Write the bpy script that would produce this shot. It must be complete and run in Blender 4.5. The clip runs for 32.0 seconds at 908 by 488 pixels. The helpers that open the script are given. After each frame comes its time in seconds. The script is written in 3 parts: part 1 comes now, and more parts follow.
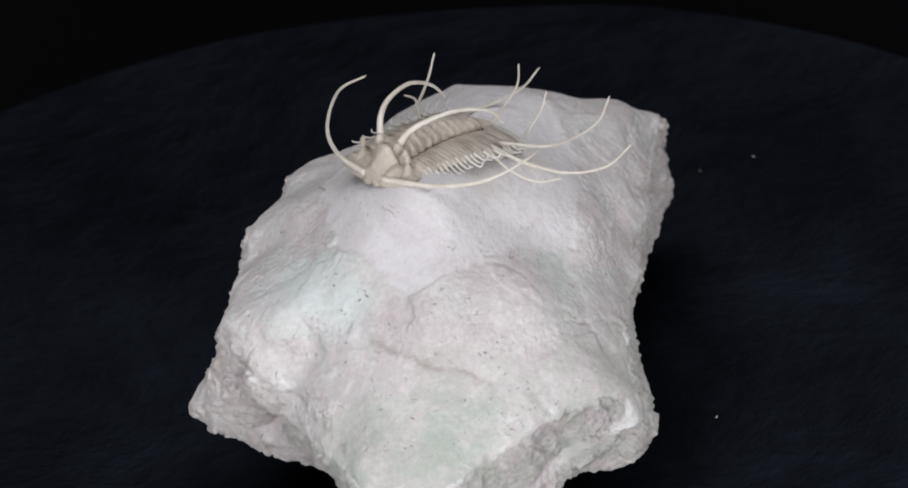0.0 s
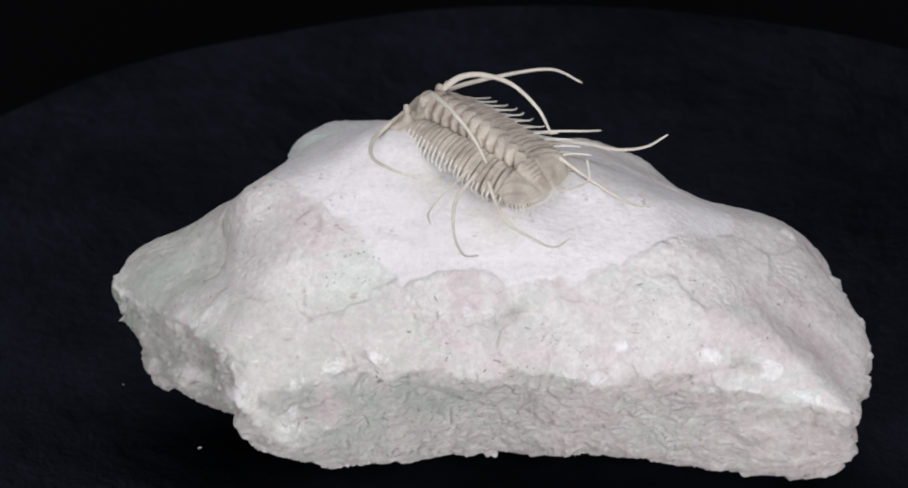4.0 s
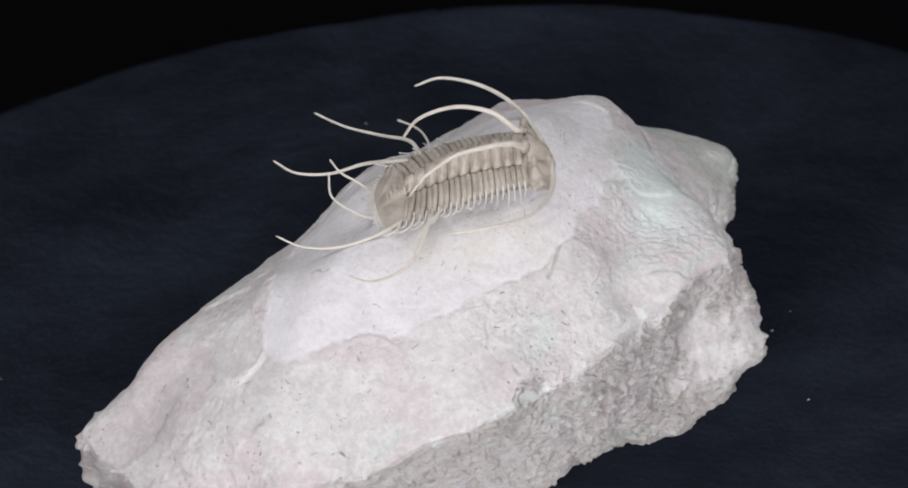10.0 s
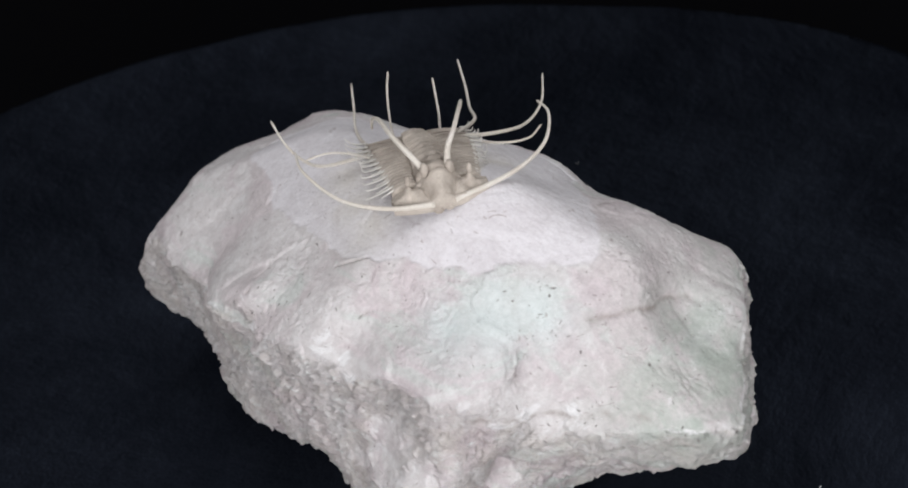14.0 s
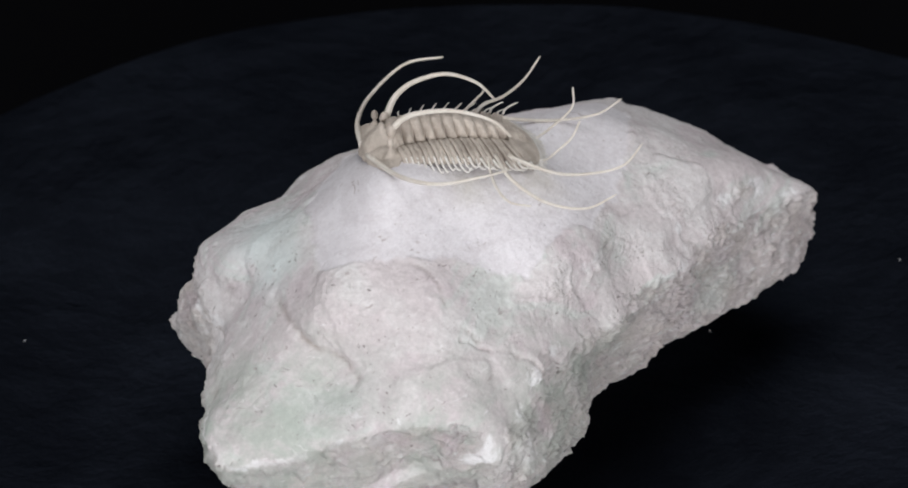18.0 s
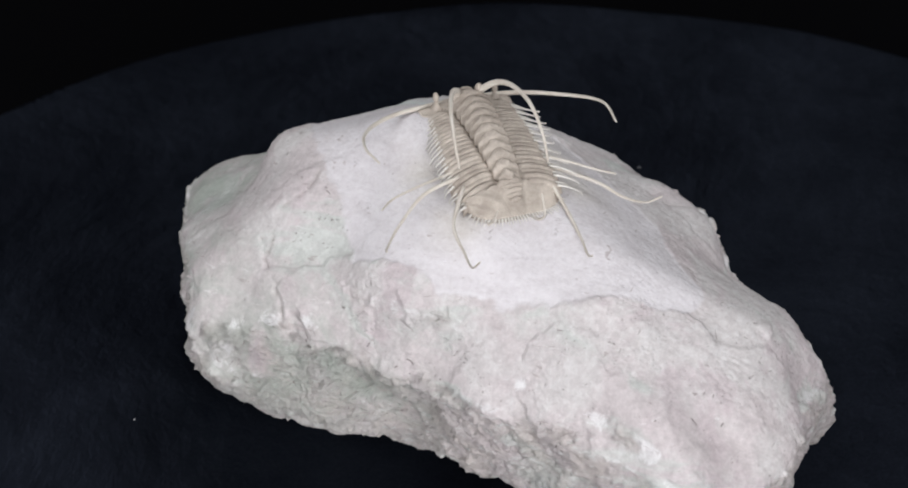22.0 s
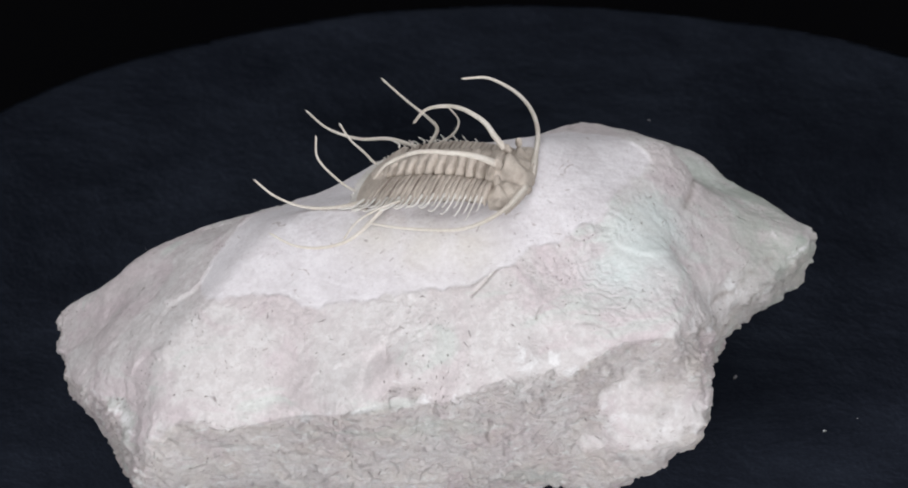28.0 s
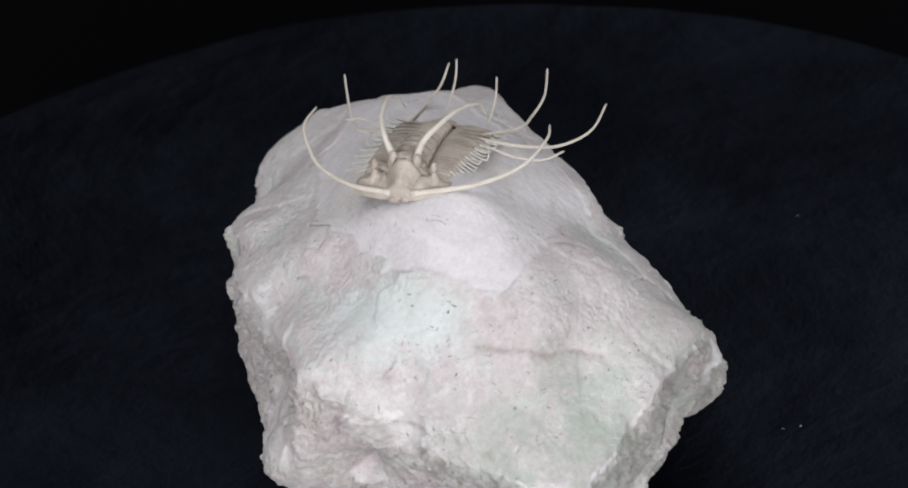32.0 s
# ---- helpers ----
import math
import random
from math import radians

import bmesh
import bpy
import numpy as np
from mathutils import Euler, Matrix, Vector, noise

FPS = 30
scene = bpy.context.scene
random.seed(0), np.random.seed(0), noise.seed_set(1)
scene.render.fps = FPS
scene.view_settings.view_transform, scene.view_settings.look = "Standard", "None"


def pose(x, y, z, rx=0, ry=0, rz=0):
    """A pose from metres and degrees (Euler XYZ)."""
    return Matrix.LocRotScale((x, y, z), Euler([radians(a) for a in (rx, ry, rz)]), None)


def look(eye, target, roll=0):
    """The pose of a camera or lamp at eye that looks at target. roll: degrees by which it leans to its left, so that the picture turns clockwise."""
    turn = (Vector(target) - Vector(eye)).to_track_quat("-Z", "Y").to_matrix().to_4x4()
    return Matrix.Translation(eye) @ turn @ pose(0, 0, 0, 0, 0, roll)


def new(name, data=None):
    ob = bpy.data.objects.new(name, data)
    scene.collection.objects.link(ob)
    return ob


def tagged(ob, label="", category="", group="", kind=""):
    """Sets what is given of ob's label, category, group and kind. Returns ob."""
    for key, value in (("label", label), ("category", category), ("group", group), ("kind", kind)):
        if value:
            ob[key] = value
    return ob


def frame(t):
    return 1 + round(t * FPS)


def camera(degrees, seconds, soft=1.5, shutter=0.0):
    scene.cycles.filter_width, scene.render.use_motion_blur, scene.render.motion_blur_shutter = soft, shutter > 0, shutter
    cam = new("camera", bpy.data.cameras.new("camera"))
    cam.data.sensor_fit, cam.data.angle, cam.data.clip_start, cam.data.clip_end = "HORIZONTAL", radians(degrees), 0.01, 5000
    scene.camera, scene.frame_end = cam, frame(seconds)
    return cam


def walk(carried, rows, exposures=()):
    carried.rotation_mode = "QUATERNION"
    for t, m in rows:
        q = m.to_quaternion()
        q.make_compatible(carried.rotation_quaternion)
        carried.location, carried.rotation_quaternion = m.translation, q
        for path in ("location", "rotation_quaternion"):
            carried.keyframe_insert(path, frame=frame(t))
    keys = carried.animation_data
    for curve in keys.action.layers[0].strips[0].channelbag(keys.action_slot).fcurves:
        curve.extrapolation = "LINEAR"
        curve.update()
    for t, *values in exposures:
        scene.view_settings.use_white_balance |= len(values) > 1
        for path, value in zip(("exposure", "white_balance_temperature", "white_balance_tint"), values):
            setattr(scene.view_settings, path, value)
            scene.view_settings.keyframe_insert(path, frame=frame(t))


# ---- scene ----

# a fossil trilobite on its block of rock, turning on a cloth-covered turntable before a still camera
TURN = -360 / 16.616        # degrees a second
EYE = (0.0, -1.0, 0.75)
YAW, PITCH, ROLL = 0.144, -34.34, -3.79

cam = camera(11.46, 32.0, soft=1.9)
cam.data.dof.use_dof, cam.data.dof.focus_distance, cam.data.dof.aperture_fstop = True, 1.185, 26.0
aim = pose(0, 0, 0, 0, 0, YAW) @ Vector((0, math.cos(radians(PITCH)), math.sin(radians(PITCH))))
stand = look(EYE, Vector(EYE) + aim, ROLL)
walk(cam, [(0.0, stand), (32.0, stand)], [(0.0, 0.0), (32.0, 0.0)])


# ---- world and lights ----
world = bpy.data.worlds.new("dark_studio")
scene.world = world
world.use_nodes = True
world.node_tree.nodes["Background"].inputs["Color"].default_value = (0.85, 0.92, 1.0, 1)
world.node_tree.nodes["Background"].inputs["Strength"].default_value = 0.012


def softbox(name, eye, target, w, h, power, colour=(1, 1, 1)):
    data = bpy.data.lights.new(name, "AREA")
    data.shape, data.size, data.size_y, data.energy, data.color = "RECTANGLE", w, h, power, colour
    ob = new(name, data)
    ob.matrix_world = look(eye, target)
    return ob


softbox("softbox_overhead", (0.0, 0.15, 1.1), (0, 0, 0.05), 1.2, 1.0, 8.5, (0.955, 0.966, 1.0))
softbox("softbox_front_left", (-0.6, -1.05, 0.31), (0, 0, 0.05), 0.5, 0.5, 10.6, (0.965, 0.966, 1.0))
softbox("softbox_front_right", (0.6, -1.05, 0.31), (0, 0, 0.05), 0.5, 0.5, 10.6, (0.965, 0.966, 1.0))


# ---- materials ----
def material(name, rough=0.8, colour=(0.5, 0.5, 0.5)):
    m = bpy.data.materials.new(name)
    m.use_nodes = True
    b = m.node_tree.nodes["Principled BSDF"]
    b.inputs["Roughness"].default_value = rough
    b.inputs["Base Color"].default_value = (*colour, 1)
    b.inputs["Specular IOR Level"].default_value = 0.3
    return m, m.node_tree, b


def node(nt, kind, inputs=None, **props):
    n = nt.nodes.new(kind)
    for k, v in props.items():
        if k == "data_type":
            n.data_type = v
        elif k == "operation":
            n.operation = v
        elif k == "blend_type":
            n.blend_type = v
        elif k == "attribute_name":
            n.attribute_name = v
        elif k == "feature":
            n.feature = v
        elif k == "vector_type":
            n.vector_type = v
        elif k == "convert_from":
            n.convert_from = v
        elif k == "convert_to":
            n.convert_to = v
    for k, v in (inputs or {}).items():
        if isinstance(v, bpy.types.NodeSocket):
            nt.links.new(v, n.inputs[k])
        else:
            n.inputs[k].default_value = v
    return n


def grain(nt, where, scale, detail=4.0, rough=0.6, warp=0.0):
    return node(nt, "ShaderNodeTexNoise", {"Vector": where, "Scale": scale, "Detail": detail, "Roughness": rough,
                                           "Distortion": warp}).outputs["Fac"]


def band(nt, value, low, high):
    n = node(nt, "ShaderNodeMapRange", {"Value": value, "From Min": low, "From Max": high})
    n.interpolation_type = "SMOOTHSTEP"
    return n.outputs["Result"]


def mix(nt, fac, a, b, how="MIX"):
    n = node(nt, "ShaderNodeMix", data_type="RGBA", blend_type=how)
    for k, v in ((0, fac), (6, a), (7, b)):
        if isinstance(v, bpy.types.NodeSocket):
            nt.links.new(v, n.inputs[k])
        else:
            n.inputs[k].default_value = v if k == 0 else (*v, 1)
    return n.outputs[2]


def times(nt, a, b, how="MULTIPLY"):
    n = node(nt, "ShaderNodeMath", operation=how)
    for k, v in ((0, a), (1, b)):
        if isinstance(v, bpy.types.NodeSocket):
            nt.links.new(v, n.inputs[k])
        else:
            n.inputs[k].default_value = v
    return n.outputs[0]


def relief(nt, bsdf, layers):
    """Chains bump nodes: (height, depth in metres)."""
    last = None
    for height, depth in layers:
        n = node(nt, "ShaderNodeBump", {"Height": height, "Distance": depth, "Strength": 1.0})
        if last is not None:
            nt.links.new(last, n.inputs["Normal"])
        last = n.outputs["Normal"]
    nt.links.new(last, bsdf.inputs["Normal"])


def stone_material():
    m, nt, b = material("limestone", 0.85)
    at = node(nt, "ShaderNodeTexCoord").outputs["Object"]
    zone = lambda name: node(nt, "ShaderNodeAttribute", attribute_name=name).outputs["Fac"]
    squash = node(nt, "ShaderNodeMapping", {"Vector": at, "Scale": (1.0, 0.62, 2.4), "Rotation": (0.5, 0.3, 0.6)}).outputs["Vector"]
    cliff, fresh = zone("cliff"), zone("rim")
    broad, mid, fine = grain(nt, at, 28, 5, 0.6, 0.4), grain(nt, at, 110, 6, 0.65, 0.3), grain(nt, at, 700, 4, 0.7)
    flaky = grain(nt, squash, 240, 7, 0.7, 0.35)
    # mottled pink, grey and greenish stone
    col = mix(nt, band(nt, broad, 0.42, 0.55), (0.482, 0.438, 0.438), (0.525, 0.497, 0.490))
    col = mix(nt, times(nt, band(nt, grain(nt, at, 34, 6, 0.62, 0.9), 0.52, 0.62), 0.62), col, (0.468, 0.402, 0.416))
    col = mix(nt, times(nt, band(nt, grain(nt, squash, 27, 6, 0.62, 0.7), 0.53, 0.62), 0.66), col, (0.465, 0.495, 0.465))
    col = mix(nt, times(nt, times(nt, cliff, 0.6), band(nt, mid, 0.35, 0.7)), col, (0.535, 0.487, 0.447))
    col = mix(nt, times(nt, times(nt, cliff, 0.5), band(nt, flaky, 0.55, 0.68)), col, (0.42, 0.39, 0.365))
    col = mix(nt, times(nt, cliff, band(nt, flaky, 0.46, 0.32)), col, (0.61, 0.61, 0.59))
    mottle = grain(nt, at, 330, 5, 0.68, 0.4)
    col = mix(nt, band(nt, mottle, 0.40, 0.62), mix(nt, 1.0, col, (0.91, 0.905, 0.907), "MULTIPLY"), mix(nt, 1.0, col, (1.03, 1.03, 1.03), "MULTIPLY"))
    green = times(nt, zone("green"), band(nt, grain(nt, at, 75, 6, 0.65, 0.6), 0.34, 0.6))
    col = mix(nt, times(nt, green, 0.85), col, (0.335, 0.366, 0.326))
    col = mix(nt, times(nt, zone("pale"), band(nt, mid, 0.15, 0.6)), col, (0.53, 0.575, 0.56))
    clean = mix(nt, band(nt, grain(nt, squash, 90, 6, 0.72, 0.6), 0.35, 0.65), (0.53, 0.494, 0.508), (0.62, 0.588, 0.605))
    col = mix(nt, times(nt, zone("cleaned"), band(nt, mid, 0.1, 0.5)), col, clean)
    # tan tint on the ground beside the fossil
    col = mix(nt, times(nt, zone("dust"), 0.55), col, (0.50, 0.46, 0.40))
    # bruised, whitened edges and chips
    bruise = band(nt, times(nt, times(nt, fresh, 0.46), grain(nt, at, 70, 6, 0.72, 1.0), "ADD"), 0.93, 1.08)
    bruise = times(nt, bruise, band(nt, grain(nt, at, 33, 3, 0.5), 0.42, 0.60))
    col = mix(nt, times(nt, bruise, 0.8), col, (0.68, 0.665, 0.665))
    chips = band(nt, times(nt, times(nt, zone("chips"), 0.42), grain(nt, at, 140, 6, 0.78, 1.6), "ADD"), 0.80, 0.98)
    col = mix(nt, times(nt, chips, 0.65), col, (0.74, 0.73, 0.73))
    scars = times(nt, band(nt, grain(nt, squash, 210, 4, 0.65, 1.6), 0.64, 0.70), 0.4)
    col = mix(nt, scars, col, (0.66, 0.645, 0.64))
    # small dark flecks, mostly drawn out along the bedding
    bent = node(nt, "ShaderNodeVectorMath", {0: at, 1: node(nt, "ShaderNodeVectorMath", {0: node(nt, "ShaderNodeTexNoise", {"Vector": at, "Scale": 45.0}).outputs["Color"],
                1: (0.05, 0.05, 0.05)}, operation="MULTIPLY").outputs[0]}, operation="ADD").outputs[0]
    drawn = node(nt, "ShaderNodeMapping", {"Vector": bent, "Scale": (1.0, 0.45, 2.0), "Rotation": (0.4, 0.2, 0.5)}).outputs["Vector"]
    size = times(nt, band(nt, grain(nt, at, 180, 2), 0.3, 0.7), 0.13)
    specks = None
    for where, scale, patch in ((drawn, 330.0, 55), (bent, 480.0, 43)):
        vor = node(nt, "ShaderNodeTexVoronoi", {"Vector": where, "Scale": scale, "Randomness": 1.0}, feature="F1").outputs["Distance"]
        spot = times(nt, band(nt, times(nt, times(nt, vor, times(nt, fine, 0.14), "ADD"), size, "SUBTRACT"), 0.17, 0.07),
                     band(nt, grain(nt, at, patch, 5, 0.7), 0.50, 0.58))
        specks = spot if specks is None else times(nt, specks, spot, "MAXIMUM")
    specks = times(nt, specks, times(nt, 1.0, times(nt, zone("cleaned"), 0.5), "SUBTRACT"))
    col = mix(nt, times(nt, specks, 0.7), col, (0.24, 0.21, 0.20))
    streaks = times(nt, band(nt, grain(nt, squash, 150, 3, 0.5, 3.0), 0.67, 0.73), 0.55)
    col = mix(nt, streaks, col, (0.27, 0.23, 0.215))
    col = mix(nt, times(nt, zone("crack"), 0.6), col, (0.21, 0.175, 0.15))
    col = mix(nt, 0.3, col, mix(nt, fine, (0.32, 0.32, 0.32), (1.1, 1.1, 1.1)), "OVERLAY")
    nt.links.new(col, b.inputs["Base Color"])
    b.inputs["Specular IOR Level"].default_value = 0.22
    coarse = times(nt, flaky, times(nt, times(nt, cliff, 1.0), 0.10, "ADD"))
    relief(nt, b, [(coarse, 0.0006), (times(nt, mottle, times(nt, 1.0, cliff, "SUBTRACT")), 0.00018), (times(nt, grain(nt, squash, 900, 5, 0.7), times(nt, cliff, 0.22, "ADD")), 0.0006), (times(nt, specks, -1.0), 0.0004)])
    return m


def shell_material(name, dark, light):
    m, nt, b = material(name, 0.62)
    at = node(nt, "ShaderNodeTexCoord").outputs["Object"]
    broad, fine = grain(nt, at, 160, 5, 0.6), grain(nt, at, 1500, 4, 0.7)
    col = mix(nt, band(nt, broad, 0.3, 0.7), dark, light)
    col = mix(nt, 0.3, col, mix(nt, fine, (0.3, 0.3, 0.3), (1.1, 1.1, 1.1)), "OVERLAY")
    nt.links.new(col, b.inputs["Base Color"])
    relief(nt, b, [(broad, 0.0004), (fine, 0.0002)])
    return m


def cloth_material():
    m, nt, b = material("black_velvet", 1.0)
    b.inputs["Specular IOR Level"].default_value = 0.0
    at = node(nt, "ShaderNodeTexCoord").outputs["Object"]
    brushed = grain(nt, at, 11, 7, 0.68, 0.2)
    col = mix(nt, band(nt, brushed, 0.35, 0.7), (0.0136, 0.0162, 0.0238), (0.0268, 0.0324, 0.0466))
    fuzz = grain(nt, at, 900, 3, 0.7)
    col = mix(nt, 0.5, col, mix(nt, fuzz, (0.2, 0.2, 0.2), (1.2, 1.2, 1.2)), "OVERLAY")
    nt.links.new(col, b.inputs["Base Color"])
    # the nap lies to one side of the cloth
    nap = node(nt, "ShaderNodeVectorTransform", {"Vector": (-1.5, 2.4, 1.0)}, vector_type="NORMAL",
               convert_from="OBJECT", convert_to="WORLD").outputs["Vector"]
    bump = node(nt, "ShaderNodeBump", {"Height": brushed, "Distance": 0.0016, "Strength": 1.0, "Normal": nap})
    nt.links.new(bump.outputs["Normal"], b.inputs["Normal"])
    return m


def dull_material(name, colour, rough=1.0):
    m, nt, b = material(name, rough, colour)
    b.inputs["Specular IOR Level"].default_value = 0.0
    at = node(nt, "ShaderNodeTexCoord").outputs["Object"]
    nt.links.new(mix(nt, grain(nt, at, 3, 4), tuple(0.7 * c for c in colour), tuple(1.3 * c for c in colour)), b.inputs["Base Color"])
    return m


STONE = stone_material()
SHELL = shell_material("fossil_shell", (0.308, 0.265, 0.226), (0.455, 0.402, 0.348))
SPINE = shell_material("fossil_spine", (0.505, 0.452, 0.395), (0.60, 0.548, 0.485))
DENTICLE = shell_material("fossil_denticle", (0.58, 0.55, 0.50), (0.68, 0.65, 0.60))
CLOTH = cloth_material()
CURTAIN = dull_material("black_backdrop_paper", (0.0034, 0.0034, 0.0040))
LINT = dull_material("lint", (0.4, 0.4, 0.4))


# ---- helpers for meshes ----
def mesh_object(name, verts, faces, mat, parent=None, smooth=True, label=""):
    me = bpy.data.meshes.new(name)
    if isinstance(faces, np.ndarray):
        verts = np.asarray(verts, dtype=np.float32)
        n, k = faces.shape
        me.vertices.add(len(verts))
        me.vertices.foreach_set("co", verts.ravel())
        me.loops.add(n * k)
        me.loops.foreach_set("vertex_index", faces.astype(np.int32).ravel())
        me.polygons.add(n)
        me.polygons.foreach_set("loop_start", np.arange(0, n * k, k, dtype=np.int32))
        me.polygons.foreach_set("loop_total", np.full(n, k, dtype=np.int32))
        me.update(calc_edges=True)
    else:
        me.from_pydata([tuple(v) for v in verts], [], faces)
    me.materials.append(mat)
    me.polygons.foreach_set("use_smooth", [smooth] * len(me.polygons))
    me.update()
    ob = new(name, me)
    ob.parent = parent
    if label:
        tagged(ob, label)
    return ob


def towards(heading, tilt):
    a, b = radians(heading), radians(tilt)
    return np.array((math.cos(a) * math.cos(b), math.sin(a) * math.cos(b), math.sin(b)))


TABLE = np.random.RandomState(7).permutation(256).astype(np.int32)
GRADS = np.random.RandomState(8).normal(size=(256, 3))
GRADS = (GRADS / np.linalg.norm(GRADS, axis=1)[:, None]).astype(np.float32)


def in_lots(work, p, lot=16384):
    """Runs work over points lot by lot."""
    p = np.asarray(p, dtype=np.float32)
    return np.concatenate([work(p[i:i + lot]) for i in range(0, len(p), lot)])


def swirl(p):
    """Smooth gradient noise, about -1 to 1, at points p."""
    return in_lots(swirl_lot, p)


def swirl_lot(p):
    cell = np.floor(p).astype(np.int32)
    f = p - cell
    w = f * f * f * (f * (f * 6 - 15) + 10)
    total = np.zeros(len(p), np.float32)
    for dx in (0, 1):
        hx, wx = TABLE[(cell[:, 0] + dx) & 255], (w[:, 0] if dx else 1 - w[:, 0])
        for dy in (0, 1):
            hy, wy = TABLE[(hx + cell[:, 1] + dy) & 255], wx * (w[:, 1] if dy else 1 - w[:, 1])
            for dz in (0, 1):
                g = GRADS[TABLE[(hy + cell[:, 2] + dz) & 255]]
                dot = g[:, 0] * (f[:, 0] - dx) + g[:, 1] * (f[:, 1] - dy) + g[:, 2] * (f[:, 2] - dz)
                total += dot * wy * (w[:, 2] if dz else 1 - w[:, 2])
    return total * 1.6


def layers(p, size, octaves, gain=0.5, ridged=False):
    total, amp = np.zeros(len(p), np.float32), 1.0
    for k in range(octaves):
        n = swirl(p / size * 2 ** k + 17.3 * k)
        total += amp * ((1 - 2 * np.abs(n)) if ridged else n)
        amp *= gain
    return total


def chipped(p, size):
    """Broken facets: every cell of the stone is a little plane of its own tilt. About -1 to 1."""
    return in_lots(chipped_lot, p / size)


def chipped_lot(p):
    cell = np.floor(p).astype(np.int32)
    total, weight = np.zeros(len(p), np.float32), np.full(len(p), 1e-12, np.float32)
    for dx in (-1, 0, 1):
        hx = TABLE[(cell[:, 0] + dx) & 255]
        for dy in (-1, 0, 1):
            hy = TABLE[(hx + cell[:, 1] + dy) & 255]
            for dz in (-1, 0, 1):
                h = TABLE[(hy + cell[:, 2] + dz) & 255]
                away = p - cell - np.array((dx, dy, dz), np.float32) - 0.5 - 0.42 * GRADS[h]
                d = np.einsum("ij,ij->i", away, away)
                near = np.exp(-55 * d)
                total += near * (np.einsum("ij,ij->i", away, GRADS[(h * 7 + 3) & 255]) * 1.3 + 0.35 * GRADS[h, 0])
                weight += near
    return total / weight


def smooth(x, low, high):
    t = np.clip((x - low) / (high - low), 0, 1)
    return t * t * (3 - 2 * t)


def ledges(x, count):
    """A rising value turned into level treads with short risers, less its own rise: about -1 / count to 0."""
    y = x * count
    whole = np.floor(y)
    return (whole + smooth(y - whole, 0.72, 1.0) - y) / count


def split(v, f):
    """Cuts every triangle into four: points, triangles, and the two ends between which each new point lies."""
    e = np.sort(np.vstack([f[:, [0, 1]], f[:, [1, 2]], f[:, [2, 0]]]), axis=1)
    u, back = np.unique(e[:, 0] * (len(v) + 1) + e[:, 1], return_inverse=True)
    ends = np.stack([u // (len(v) + 1), u % (len(v) + 1)], 1)
    a, b, c = (back[i * len(f):(i + 1) * len(f)] + len(v) for i in range(3))
    mids = v[ends[:, 0]] + v[ends[:, 1]]
    f = np.vstack([np.stack(q, 1) for q in ((f[:, 0], a, c), (a, f[:, 1], b), (c, b, f[:, 2]), (a, b, c))])
    return np.vstack([v, mids / np.linalg.norm(mids, axis=1)[:, None]]), f, ends


def ball(cuts):
    """A geodesic ball of unit radius: points and triangles."""
    g = (1 + 5 ** 0.5) / 2
    v = [np.array(q, float) for q in ((-1, g, 0), (1, g, 0), (-1, -g, 0), (1, -g, 0), (0, -1, g), (0, 1, g),
                                      (0, -1, -g), (0, 1, -g), (g, 0, -1), (g, 0, 1), (-g, 0, -1), (-g, 0, 1))]
    v = np.array(v)
    f = np.array([[i, j, k] for i in range(12) for j in range(i + 1, 12) for k in range(j + 1, 12)
                  if max(np.linalg.norm(v[a] - v[b]) for a, b in ((i, j), (j, k), (i, k))) < 2.1])
    turn = np.einsum("ij,ij->i", np.cross(v[f[:, 1]] - v[f[:, 0]], v[f[:, 2]] - v[f[:, 0]]), v[f[:, 0]]) < 0
    f[turn] = f[turn][:, ::-1]
    v /= np.linalg.norm(v, axis=1)[:, None]
    for _ in range(cuts):
        v, f, _ = split(v, f)
    return v, f


def normals(v, f):
    n = np.cross(v[f[:, 1]] - v[f[:, 0]], v[f[:, 2]] - v[f[:, 0]])
    out = np.zeros_like(v)
    for k in range(3):
        for axis in range(3):
            out[:, axis] += np.bincount(f[:, k], n[:, axis], len(v))
    return out / np.maximum(np.linalg.norm(out, axis=1), 1e-12)[:, None]


